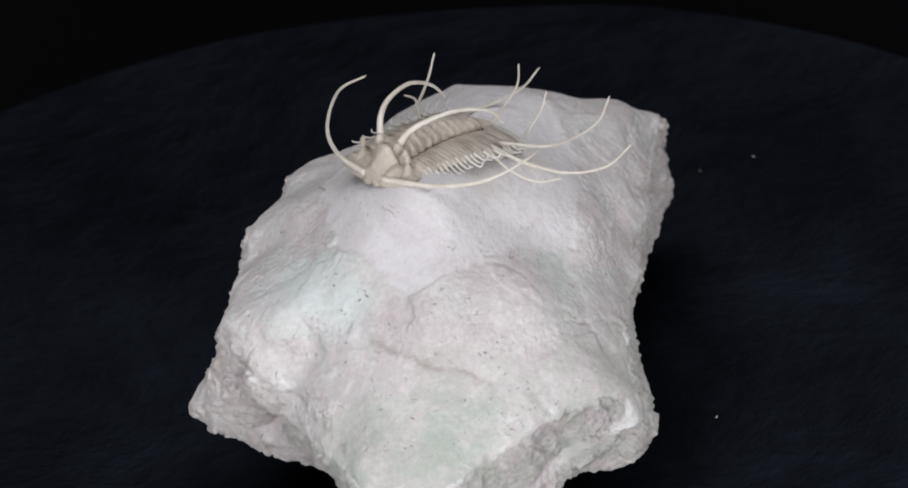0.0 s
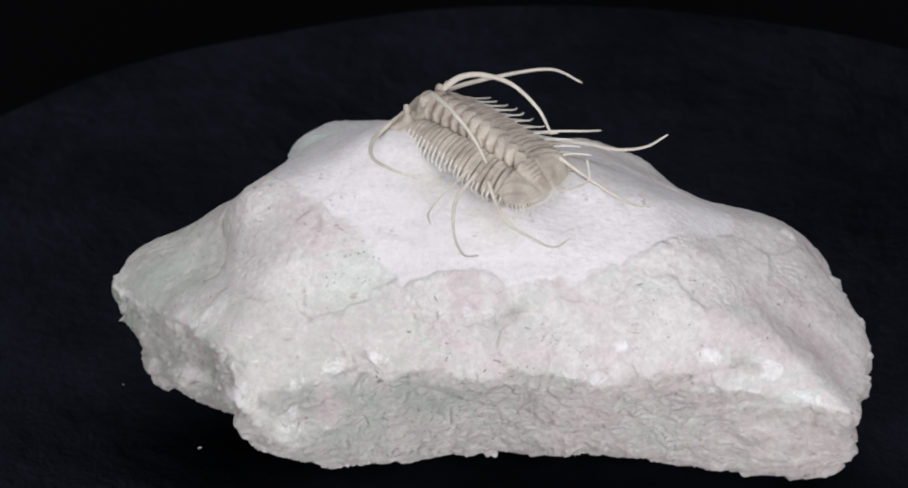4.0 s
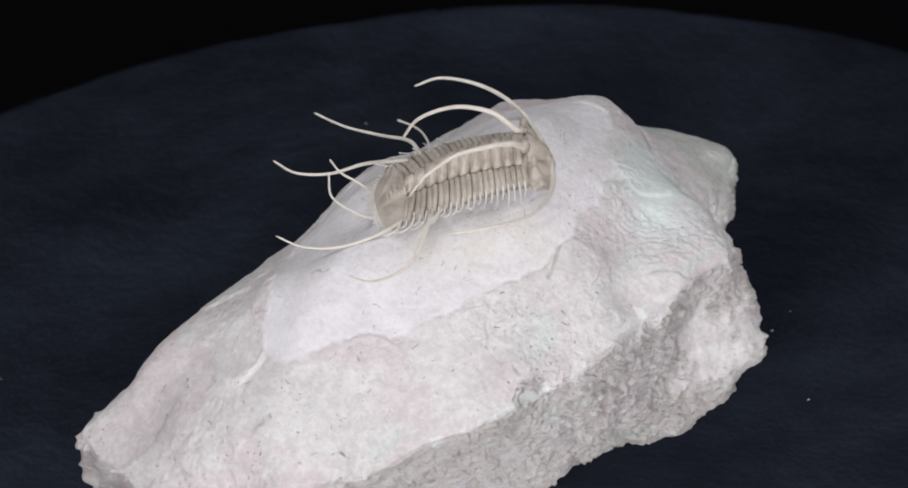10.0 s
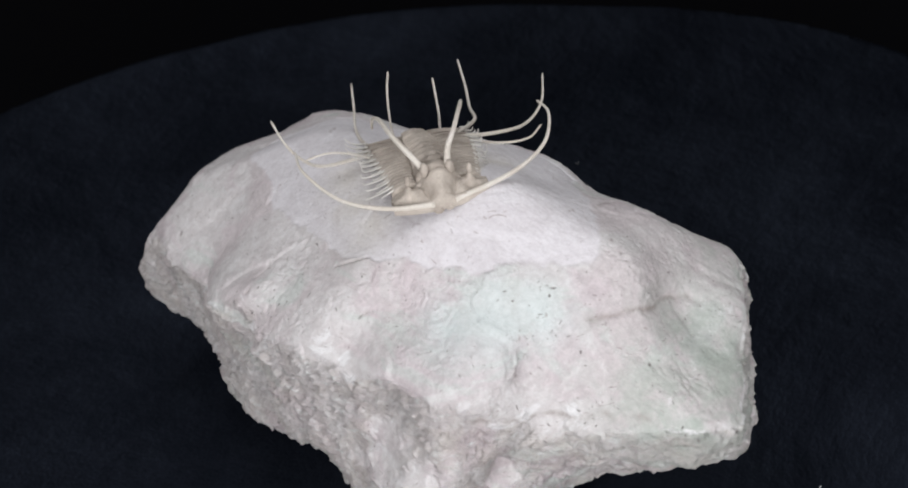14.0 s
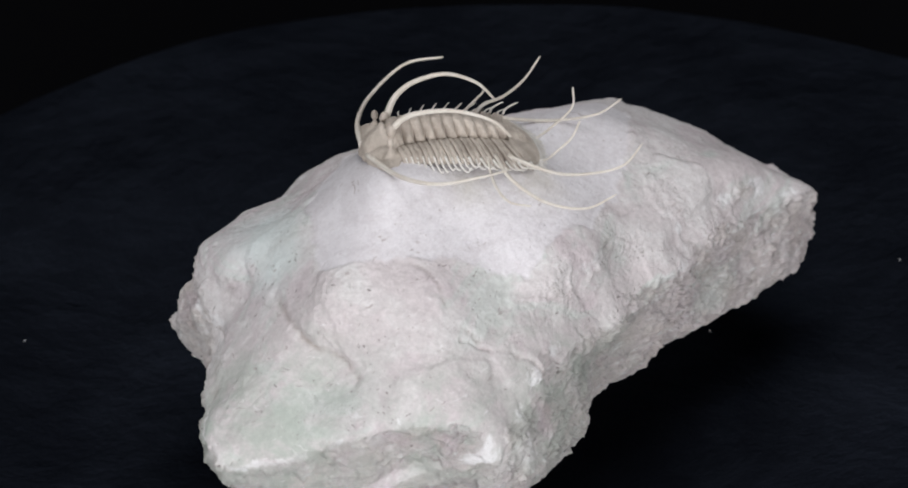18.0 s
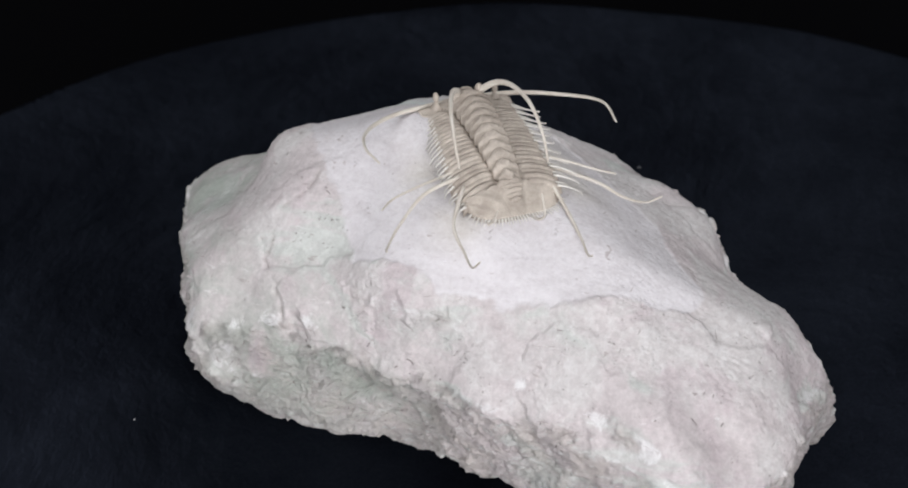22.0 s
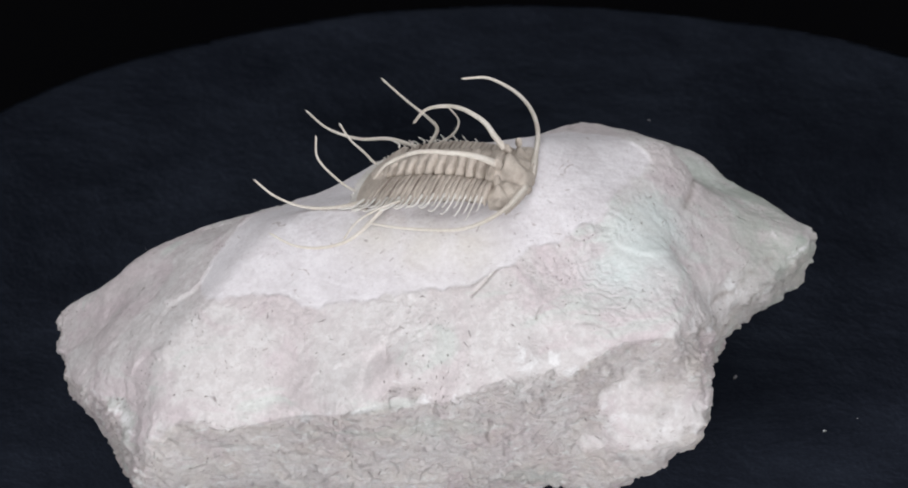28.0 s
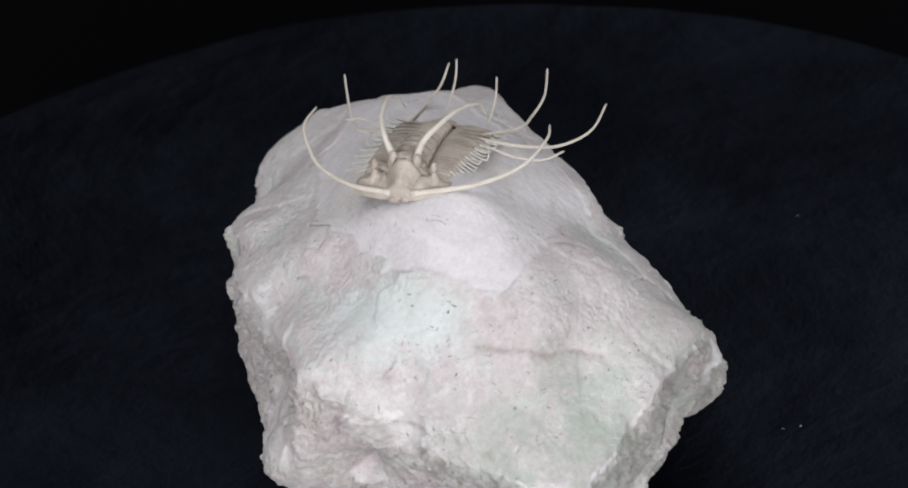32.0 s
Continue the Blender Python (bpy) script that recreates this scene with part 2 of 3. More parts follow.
# ---- the turntable and the room ----
def build_turntable():
    thing = tagged(new("turntable"), "round turntable top covered with brushed black velvet cloth", "turntable")
    spokes, rings = 240, 90
    a = np.linspace(0, 2 * math.pi, spokes, endpoint=False)
    rim = 0.2312 + 0.0012 * np.sin(3 * a + 0.6) + 0.0011 * np.sin(5 * a + 2.0) + 0.0007 * np.sin(11 * a)
    verts = []
    for k in range(rings + 1):
        s = (k / rings) ** 0.9
        verts += [(s * r * math.cos(q), s * r * math.sin(q), 0.0) for q, r in zip(a, rim)]
    for out, down in ((0.0022, 0.0008), (0.0036, 0.0025), (0.0042, 0.006), (0.0045, 0.018), (0.0043, 0.034)):
        verts += [((r + out) * math.cos(q), (r + out) * math.sin(q), -down) for q, r in zip(a, rim)]
    v = np.array(verts)
    p = v * np.array((1, 1, 1))
    away = np.hypot(v[:, 0], v[:, 1])
    v[:, 2] += (0.0006 * layers(p, 0.05, 4) - 0.0003) * smooth(away, 0.10, 0.14)
    n = rings + 5
    f = np.array([[k * spokes + i, (k + 1) * spokes + i, (k + 1) * spokes + (i + 1) % spokes, k * spokes + (i + 1) % spokes]
                  for k in range(n) for i in range(spokes)])
    mesh_object("velvet_cover", v, f, CLOTH, thing)
    ring = [(0.225 * math.cos(q), 0.225 * math.sin(q)) for q in a]
    board = [(x, y, z) for z in (-0.004, -0.034) for x, y in ring]
    mesh_object("disc", board, [list(range(spokes)), list(range(2 * spokes - 1, spokes - 1, -1))]
                + [[i, i + spokes, (i + 1) % spokes + spokes, (i + 1) % spokes] for i in range(spokes)], CURTAIN, thing, False)
    specks, faces = [], []
    rnd = random.Random(5)
    spots = [(78.6, -42.8), (-42.8, -96.1), (24.7, -93.8), (-43.3, -85.5), (66.9, 3.8), (-69.1, -62.5), (73.8, -41.2)]
    spots += [(rnd.uniform(-150, 150), rnd.uniform(-150, 150)) for _ in range(7)]
    for x, y in spots:
        if math.hypot(x, y) < 60:
            continue
        s, q, base = rnd.uniform(0.25, 0.5), rnd.uniform(0, 6.3), len(specks)
        for dx, dy, dz in ((-1.6, 0, 0), (0, -0.5, 0), (1.5, 0.2, 0), (0.1, 0.5, 0), (0, 0, 0.7)):
            specks.append(((x + s * (dx * math.cos(q) - dy * math.sin(q))) / 1000,
                           (y + s * (dx * math.sin(q) + dy * math.cos(q))) / 1000, 0.0008 + s * dz / 1000))
        faces += [[base, base + 1, base + 4], [base + 1, base + 2, base + 4], [base + 2, base + 3, base + 4], [base + 3, base, base + 4]]
    tagged(mesh_object("lint", specks, faces, LINT, thing, False), "tiny pale specks of lint", kind="stuff")
    return thing


def build_room():
    tagged(mesh_object("floor", [(-2.5, -2.5, -0.06), (2.5, -2.5, -0.06), (2.5, 1.6, -0.06), (-2.5, 1.6, -0.06)], [[0, 1, 2, 3]], CURTAIN,
                       None, False), "matt black table beneath the turntable", "table", kind="structure")
    wave = [(x / 20 * 5 - 2.5, 1.5 + 0.02 * math.sin(x * 1.3)) for x in range(21)]
    tagged(mesh_object("backdrop", [(x, y, z) for z in (-0.06, 2.4) for x, y in wave],
                       [[i, i + 1, i + 22, i + 21] for i in range(20)], CURTAIN, None),
           "plain black paper backdrop hanging behind the turntable", "backdrop", kind="structure")


# ---- the rock ----
CORE = np.array((-0.006, 0.006, 0.044))
FACETS = [  # heading, tilt (degrees), distance from the core (mm)
    (167.8, 7.3, 55.4), (-19.5, 56.9, 51.0), (-13.6, -50.9, 41.6), (147.6, -55.6, 50.5), (-130.2, 51.8, 61.5), (13.7, 53.0, 49.2),
    (142.6, 52.1, 46.5), (-134.7, -55.6, 48.3), (153.9, -4.9, 54.0), (-51.1, 0.2, 80.0), (127.8, 57.3, 47.1), (-142.0, 18.4, 75.0),
    (165.3, 56.7, 46.8), (165.9, -42.1, 45.7), (-136.1, 71.4, 59.0), (-5.5, 28.2, 52.3), (-7.6, -8.0, 52.4), (-35.6, -49.3, 45.2),
    (64.3, -21.0, 101.8), (107.5, 37.3, 71.4), (-86.2, 48.2, 70.9), (-133.1, -28.0, 67.9), (67.0, 55.1, 59.3), (-70.7, 1.6, 86.6),
    (96.3, -1.9, 97.4), (-53.6, 53.8, 62.2), (-76.0, -88.5, 43.6),
]
LUMPS = [  # heading, tilt (degrees), swell, width (degrees)
    (-52, -5, 0.161, 5.8), (46, -5, 0.096, 7.0), (-125, -45, 0.222, 10.1), (-166, -19, 0.221, 9.6), (-51, -19, 0.171, 13.0), (-6, -3, -0.043, 12.5),
    (92, -10, 0.105, 3.5), (-74, -28, 0.121, 6.3), (-103, 2, 0.068, 4.3), (94, -13, -0.083, 5.4), (-125, 4, -0.077, 12.6), (49, 12, 0.134, 8.2),
    (99, -1, -0.055, 3.2), (86, -28, -0.104, 7.9), (77, -10, -0.049, 7.0), (110, 9, -0.081, 8.2), (-43, 33, -0.068, 8.0), (106, -17, -0.154, 10.2),
    (-173, 26, -0.063, 6.8), (-115, 52, -0.031, 12.5), (-59, 54, -0.045, 9.4), (-159, 40, -0.040, 7.2), (-70, -41, 0.139, 11.3), (-98, -70, 0.013, 13.6),
]
BITES = [  # heading, tilt (degrees), swell, width (degrees)
    (46, 57, -0.037, 7.5), (-172, -12, -0.149, 7.4), (-173, -15, 0.124, 5.9), (19, 20, -0.073, 8.0), (-152, -3, 0.030, 3.3), (55, 31, 0.036, 4.5),
    (-156, 16, -0.038, 3.8), (51, 8, 0.046, 3.5), (46, 3, -0.119, 7.7), (20, 16, 0.068, 8.4), (16, 58, 0.028, 9.2), (-173, -26, -0.064, 4.9),
    (-83, -7, 0.051, 2.2), (-80, -38, 0.068, 3.9), (-158, -32, 0.051, 3.9), (-112, -17, -0.028, 5.2), (-107, -35, -0.053, 5.0), (-71, -18, 0.050, 4.4),
    (144, 15, -0.028, 3.9), (-55, 16, -0.025, 3.3), (21, -13, -0.027, 3.8), (57, 14, -0.045, 4.3), (-90, -13, 0.048, 2.1), (-18, 19, 0.018, 6.2),
]
HOLLOWS = [  # broad hollows and swells of the faces: heading, tilt (degrees), swell, width (degrees)
    (-90, 20, -0.086, 9.0), (-135, 0, -0.131, 4.0), (115, 5, -0.047, 13.0), (-95, -5, 0.029, 9.0), (-137, 35, -0.064, 9.0), (-31, -15, 0.065, 6.0),
    (-164, -50, -0.057, 19.0), (-69, -40, -0.027, 13.0), (57, -55, -0.047, 19.0), (41, -15, 0.031, 6.0), (-160, 10, -0.074, 6.0), (-9, 35, 0.014, 13.0),
    (175, -5, -0.018, 13.0), (93, 15, -0.028, 6.0), (50, 5, -0.025, 4.0), (95, -20, 0.061, 4.0), (-79, 10, 0.037, 4.0), (-46, -15, 0.029, 4.0),
    (143, 20, -0.028, 9.0), (-8, 10, 0.048, 4.0), (69, 20, 0.013, 13.0), (-75, -5, 0.042, 4.0), (143, -20, 0.024, 9.0), (-10, -5, -0.080, 9.0),
]
DENTS = [  # smaller ones
    (35, 0, -0.016, 6.0), (-38, 10, -0.039, 4.0), (-36, -25, -0.052, 6.0), (-50, 0, -0.031, 4.0), (-159, -20, -0.028, 4.0), (-160, -10, 0.033, 4.0),
    (-105, 0, 0.018, 4.0), (-124, 10, -0.018, 4.0), (118, 15, 0.043, 6.0), (95, 0, 0.036, 4.0), (-70, 5, -0.040, 4.0), (41, 30, 0.014, 9.0),
    (-134, 10, 0.032, 4.0), (-115, 5, 0.038, 4.0), (121, -40, -0.039, 9.0), (-104, -10, -0.020, 4.0), (-99, 10, -0.012, 4.0), (-158, 25, 0.028, 6.0),
    (-20, 5, -0.053, 4.0), (-81, -30, -0.039, 4.0), (-134, -10, 0.037, 4.0), (62, -15, -0.018, 4.0), (51, -15, 0.012, 4.0), (-127, 20, -0.031, 6.0),
]
NICKS = [  # the smallest
    (28, 10, -0.028, 4.0), (-170, 0, -0.026, 6.0), (-121, 40, 0.018, 9.0), (8, 25, -0.043, 6.0), (-16, 20, -0.032, 6.0), (-95, -20, 0.035, 4.0),
    (-90, 5, 0.027, 4.0), (-62, 40, 0.018, 9.0), (-30, 25, -0.028, 6.0), (-51, 15, -0.012, 6.0), (5, 0, -0.025, 6.0), (45, -5, -0.017, 4.0),
    (-67, 15, 0.009, 6.0), (-97, 25, 0.024, 6.0), (87, -15, -0.017, 4.0), (10, -40, -0.038, 13.0), (-169, -25, -0.024, 6.0), (-10, -40, 0.042, 4.0),
    (69, -20, -0.015, 4.0), (-56, -40, -0.045, 4.0),
]
CLEANED = [  # outline of the area cleaned round the fossil, mm
    (-35, -6), (-34, -17), (-31, -28), (-23, -38), (-14, -49), (-7, -47), (5, -38), (12, -30), (20, -24), (30, -18), (30, -4), (34, 9),
    (32, 28), (28, 42), (25, 52), (17, 66), (13, 71), (5, 73), (0, 66), (-7, 57), (-20, 45), (-27, 30), (-35, 14), (-37, 3),
]
CRACKS = [  # courses of cracks and small ledges, mm: points, depth, half width
    ([(25, -48, 74), (31, -45, 71), (36, -41, 68), (40, -37, 64), (41, -35, 59), (44, -33, 54)], 0.6, 0.5),
    ([(-28, -52, 76), (-20, -59, 75), (-11, -67, 75), (-2, -69, 73), (5, -73, 70)], 0.55, 1.3),
    ([(6, -38, 86), (13, -38, 83), (21, -44, 77), (29, -45, 73)], 0.2, 0.8),
    ([(-35, 40, 71), (-39, 40, 68), (-45, 37, 64)], 0.5, 0.5),
    ([(-37, 6, 84), (-39, 16, 80)], 0.5, 0.6),
    ([(-47, -1, 75), (-49, 2, 73)], 0.6, 0.5),
    ([(-62, -39, 62), (-51, -51, 59), (-42, -62, 58), (-34, -76, 57)], 0.4, 1.2),
]
GREEN = [(-8, -83, 58, 26), (42, -30, 50, 20), (28, -66, 56, 18), (-30, -80, 57, 16), (46, -8, 45, 16), (44, -22, 52, 10), (-4, -92, 48, 14)]
PALE = [(-40, -34, 79, 11), (-34, -44, 79, 9), (-46, -24, 77, 8)]
CHIPS = [(-57, 9, 66, 6), (-58, 2, 65, 4), (-56, 28, 60, 5), (-51, 36, 60, 3), (-34, 64, 54, 4), (40, -38, 60, 4), (50, 60, 58, 4),
         (48, 38, 62, 3), (57, 85, 47, 3), (42, -27, 62, 4), (20, -73, 63, 3), (42, -48, 57, 4), (-44, -59, 59, 4)]

CROWN = [  # ridges and shoulders that stand proud: heading, tilt (degrees), swell, width (degrees)
    (-178, 44, 0.050, 10.0), (-95, 32, 0.030, 8.0), (140, 28, 0.030, 9.0), (-132, 27, 0.060, 5.0), (-137, 23, 0.025, 5.0), (-95, 7, 0.024, 5.0),
    (50, -10, 0.041, 5.0), (46, -10, 0.010, 5.0), (128, 17, 0.048, 5.0), (133, 18, 0.035, 5.0), (-65, 33, 0.021, 5.0), (-91, 30, 0.025, 5.0),
    (100, 9, 0.030, 5.0), (91, 11, 0.036, 5.0), (140, 24, 0.060, 5.0),
    (52, -28, -0.050, 8.0), (-100, -22, -0.045, 7.0), (-85, -30, -0.040, 8.0),
]
TAN_TINT = [(-20, 20, 86, 9), (-27, 11, 85, 8), (-11, 28, 85, 8), (18, 8, 86, 7), (6, -6, 90, 7)]   # tan-tinted ground by the fossil


UNDERCUT = [(57, 87, -0.06, 13.0), (-75, 73, -0.035, 8.0), (-37, 74, -0.03, 7.0), (-100, 65, 0.035, 9.0), (-163, 67, 0.045, 8.0), (-62, 68, 0.025, 7.0), (153, 68, 0.03, 8.0), (68, 62, -0.035, 6.0), (-137, 62, 0.028, 10.0), (46, 62, -0.02, 8.0), (53, 50, -0.02, 10.0)]   # ground worked away round the fossil


def hewn(dirs, wander=True):
    """Distance of the rock's skin from its core, in metres, along unit vectors."""
    if wander:           # edges wander: the facets are met a little to one side
        steer = np.stack([0.030 * swirl(dirs * 3.6 + 9 * k) + 0.012 * swirl(dirs * 9 + 7 * k) for k in range(3)], 1)
        dirs = dirs + steer * (1 - smooth(dirs[:, 2], 0.18, 0.45))[:, None]
        dirs = dirs / np.linalg.norm(dirs, axis=1)[:, None]
    q = np.stack([np.maximum(dirs @ towards(a, b) / d, 1e-9) for a, b, d in FACETS], 1)
    top = q.max(1)
    ratio = np.log(q / top[:, None])
    near = top * np.sum(np.exp(60 * ratio), 1) ** (1 / 60)
    upper = smooth(dirs[:, 2], 0.5, 0.8)         # worn round on top
    near = near + upper * (top * np.sum(np.exp(20 * ratio), 1) ** (1 / 20) * 0.988 - near)
    swell = np.ones(len(dirs))
    for a, b, s, w in LUMPS + BITES + HOLLOWS + DENTS + NICKS + CROWN + UNDERCUT:
        swell += s * np.exp((dirs @ towards(a, b) - 1) / radians(w) ** 2)
    return swell / near * 0.001


def inside_outline(x, y, outline):
    """How far points lie inside the outline (positive) or outside it."""
    odd, best = np.zeros(len(x), bool), np.full(len(x), 1e9)
    for (x1, y1), (x2, y2) in zip(outline, outline[1:] + outline[:1]):
        span = (y1 > y) != (y2 > y)
        if y1 != y2:
            odd ^= span & (x < (x2 - x1) * (y - y1) / (y2 - y1) + x1)
        t = np.clip(((x - x1) * (x2 - x1) + (y - y1) * (y2 - y1)) / ((x2 - x1) ** 2 + (y2 - y1) ** 2), 0, 1)
        best = np.minimum(best, np.hypot(x - x1 - t * (x2 - x1), y - y1 - t * (y2 - y1)))
    return np.where(odd, best, -best)


def to_course(p, points):
    """Distance of points p from a chain of points."""
    best = np.full(len(p), 1e9)
    for a, b in zip(points, points[1:]):
        a, b = np.array(a, float), np.array(b, float)
        t = np.clip((p - a) @ (b - a) / ((b - a) @ (b - a)), 0, 1)
        best = np.minimum(best, np.linalg.norm(p - a - t[:, None] * (b - a), axis=1))
    return best


def build_rock(parent):
    # broad forms on a coarser ball, fracture and grain on one cut finer
    dirs, faces = ball(7)
    plain = normals(dirs * hewn(dirs, False)[:, None], faces)
    base = CORE + dirs * hewn(dirs)[:, None]
    n = normals(base, faces)
    mm = base * 1000
    wob = np.stack([layers(mm + k * 31, 7.0, 3) for k in range(3)], 1)
    upright = 0.6 * plain[:, 2] + 0.4 * n[:, 2]
    frayed = chipped(mm + 2.0 * wob + 3, 9.0)
    cliff = smooth(upright + 0.10 * layers(mm, 13.0, 3) + 0.16 * frayed, 0.46, 0.20)
    cleaned = smooth(inside_outline(mm[:, 0] + 1.6 * wob[:, 0], mm[:, 1] + 1.6 * wob[:, 1], CLEANED), -0.7, 0.6) * (1 - cliff)
    near_crack = np.zeros(len(mm))
    groove = np.zeros(len(mm))
    seen = dirs * 65 + 1.1 * wob
    for points, depth, half in CRACKS:
        d = to_course(seen, [65 * v / np.linalg.norm(v) for v in (np.array(q) - 1000 * CORE for q in points)])
        groove += 1.5 * depth * np.exp(-(d / half) ** 2)
        near_crack = np.maximum(near_crack, np.exp(-(d / (0.45 * half)) ** 2))

    def blob(spots):
        most = np.zeros(len(dirs))
        for x, y, z, r in spots:
            spot = np.array((x, y, z)) - 1000 * CORE
            away = np.linalg.norm(dirs * np.linalg.norm(spot) + 0.2 * r * wob - spot, axis=1)
            most = np.maximum(most, np.exp(-(away / r) ** 2))
        return most

    # broken sides: lumps, clefts and stepped flakes; top: gently uneven planes, with tool marks where it was cleaned
    shift = np.zeros(len(mm), np.float32)
    flat = mm * np.array((1, 1, 1.5))
    lumpy, knobs = layers(flat + 31, 24.0, 3, 0.5), layers(flat + 2.0 * wob + 83, 12.0, 3, 0.45, True)
    flags = chipped(flat + 2.5 * wob + 57, 13.0)
    shift += cliff * (0.8 * lumpy - 0.6 * (knobs - knobs.mean()) + 1.2 * flags + 0.4
                      + 3.4 * ledges(0.10 * (mm @ np.array((0.28, -0.16, 1.0))) + 1.0 * layers(flat + 1.5 * wob + 7, 16.0, 3, 0.5), 3))
    bare = (1 - cliff) * (1 - 0.8 * cleaned)
    warp = mm + 1.2 * wob
    swell = layers(mm, 25.0, 3, 0.45)
    shift += bare * (0.55 * chipped(warp + 0.6 * wob[:, ::-1] + 11, 22.0) + 0.4 * swell)
    scaly = smooth(layers(mm + 5, 19.0, 2), -0.15, 0.35)
    shift += bare * (1 - cleaned) * (0.15 + scaly) * 1.0 * ledges(0.9 * layers(mm * np.array((1, 0.8, 1.3)) + 61, 17.0, 5, 0.6), 3)
    shift += (1 - cliff) * 0.12 * swell
    rim = np.exp(-((0.5 * plain[:, 2] + 0.5 * n[:, 2] - 0.38) / 0.22) ** 2)
    shift += rim * (0.8 * chipped(warp + 5, 13.0) + 0.3 * layers(mm + 70, 11.0, 2) - 0.2)
    shift -= groove + 0.4 * cleaned
    zones = {"cliff": cliff, "cleaned": cleaned, "crack": near_crack, "green": blob(GREEN), "pale": blob(PALE) * (1 - cleaned),
             "chips": blob(CHIPS), "dust": blob(TAN_TINT), "rim": rim}

    # one cut finer
    dirs, faces, ends = split(dirs, faces)
    finer = lambda x: np.concatenate([x, 0.5 * (x[ends[:, 0]] + x[ends[:, 1]])])
    base, n, mm, wob, shift = (finer(x) for x in (base, n, mm, wob, shift))
    zones = {name: finer(x).astype(np.float32) for name, x in zones.items()}
    cliff, rim = zones["cliff"], zones["rim"]
    k = np.nonzero((cliff > 0.01) & (dirs[:, 2] > -0.8))[0]
    tilted = (mm[k] * np.array((1, 1, 1.5))) @ np.array(((1, 0, 0.25), (0, 1, -0.3), (-0.25, 0.3, 1.35)))
    fine = np.stack([layers(tilted + q * 23, 2.4, 2) for q in range(3)], 1)
    w = wob[k]
    shift[k] += cliff[k] * (0.75 * chipped(tilted + 2.0 * w + 0.5 * fine, 6.5) + 0.13 * chipped(tilted + 1.2 * w + 0.5 * fine + 40, 3.4)
                            + 0.17 * layers(tilted + 90, 3.0, 4, 0.7))
    k = np.nonzero(cliff < 0.99)[0]
    bare = (1 - cliff[k]) * (1 - 0.8 * zones["cleaned"][k])
    shift[k] += bare * 0.14 * layers(mm[k] + 9, 4.5, 3) + (1 - cliff[k]) * 0.07 * layers(mm[k] + 90, 2.6, 4, 0.66)
    shift[k] -= zones["cleaned"][k] * 0.07 * layers(mm[k] * np.array((2.2, 0.9, 1)), 2.4, 2)
    k = np.nonzero(rim > 0.03)[0]
    shift[k] += rim[k] * 0.2 * chipped(mm[k] + 2.7 * wob[k] + 23, 5.0)
    skin = base + n * shift[:, None] * 0.001
    skin[:, 2] = np.maximum(skin[:, 2], 0.0006)
    rock = mesh_object("rock", skin, faces, STONE, parent, True, "rough pinkish-grey limestone block with pale cleaned top")
    for name, values in zones.items():
        rock.data.attributes.new(name, "FLOAT", "POINT").data.foreach_set("value", values)
    return rock


# ---- the trilobite ----
TAIL = np.array((0.0113, 0.0235))
AHEAD = np.array((-0.7206, -0.6933))
ASIDE = np.array((-0.6933, 0.7206))


def at(f, r, z):
    """A place on the fossil: mm ahead of the tail, to the animal's right, and above the cloth."""
    x, y = TAIL + (f * AHEAD + r * ASIDE) / 1000
    return (x, y, z / 1000)


def lean(r):
    return -0.05 * r


RIDGE_F = (-2, 0, 5, 10, 15, 20, 25, 30, 35, 39, 43, 46, 49)
RIDGE_Z = (88.5, 90, 93.5, 96.5, 99, 101, 102.5, 103.5, 104, 104.2, 103, 100.5, 96)
MID = -0.3


def ridge(f):
    return float(np.interp(f, RIDGE_F, RIDGE_Z))


def sheet(name, rows, mat, parent, label="", close=0.0):
    """A surface through rows of points; close: how far (mm) its rim is turned down, for thickness."""
    m, n = len(rows), len(rows[0])
    verts = [p for row in rows for p in row]
    faces = [[i * n + j, i * n + j + 1, (i + 1) * n + j + 1, (i + 1) * n + j] for i in range(m - 1) for j in range(n - 1)]
    if close:
        loop = [j for j in range(n)] + [i * n + n - 1 for i in range(1, m)] + [(m - 1) * n + j for j in range(n - 2, -1, -1)] + [i * n for i in range(m - 2, 0, -1)]
        base = len(verts)
        verts += [(verts[k][0], verts[k][1], verts[k][2] - close / 1000) for k in loop]
        faces += [[loop[i], base + i, base + (i + 1) % len(loop), loop[(i + 1) % len(loop)]] for i in range(len(loop))]
        faces.append([base + i for i in range(len(loop))])
    return mesh_object(name, verts, faces, mat, parent, True, label)


def glide(points, count):
    """A smooth course through the points."""
    k = np.array(points, float)
    p = np.vstack([2 * k[0] - k[1], k, 2 * k[-1] - k[-2]])
    out = []
    for u in np.linspace(0, len(k) - 1 - 1e-9, count):
        i = int(u)
        f = u - i
        a, b, c, d = p[i:i + 4]
        out.append(0.5 * (2 * b + (c - a) * f + (2 * a - 5 * b + 4 * c - d) * f * f + (3 * b - a - 3 * c + d) * f ** 3))
    return np.array(out)


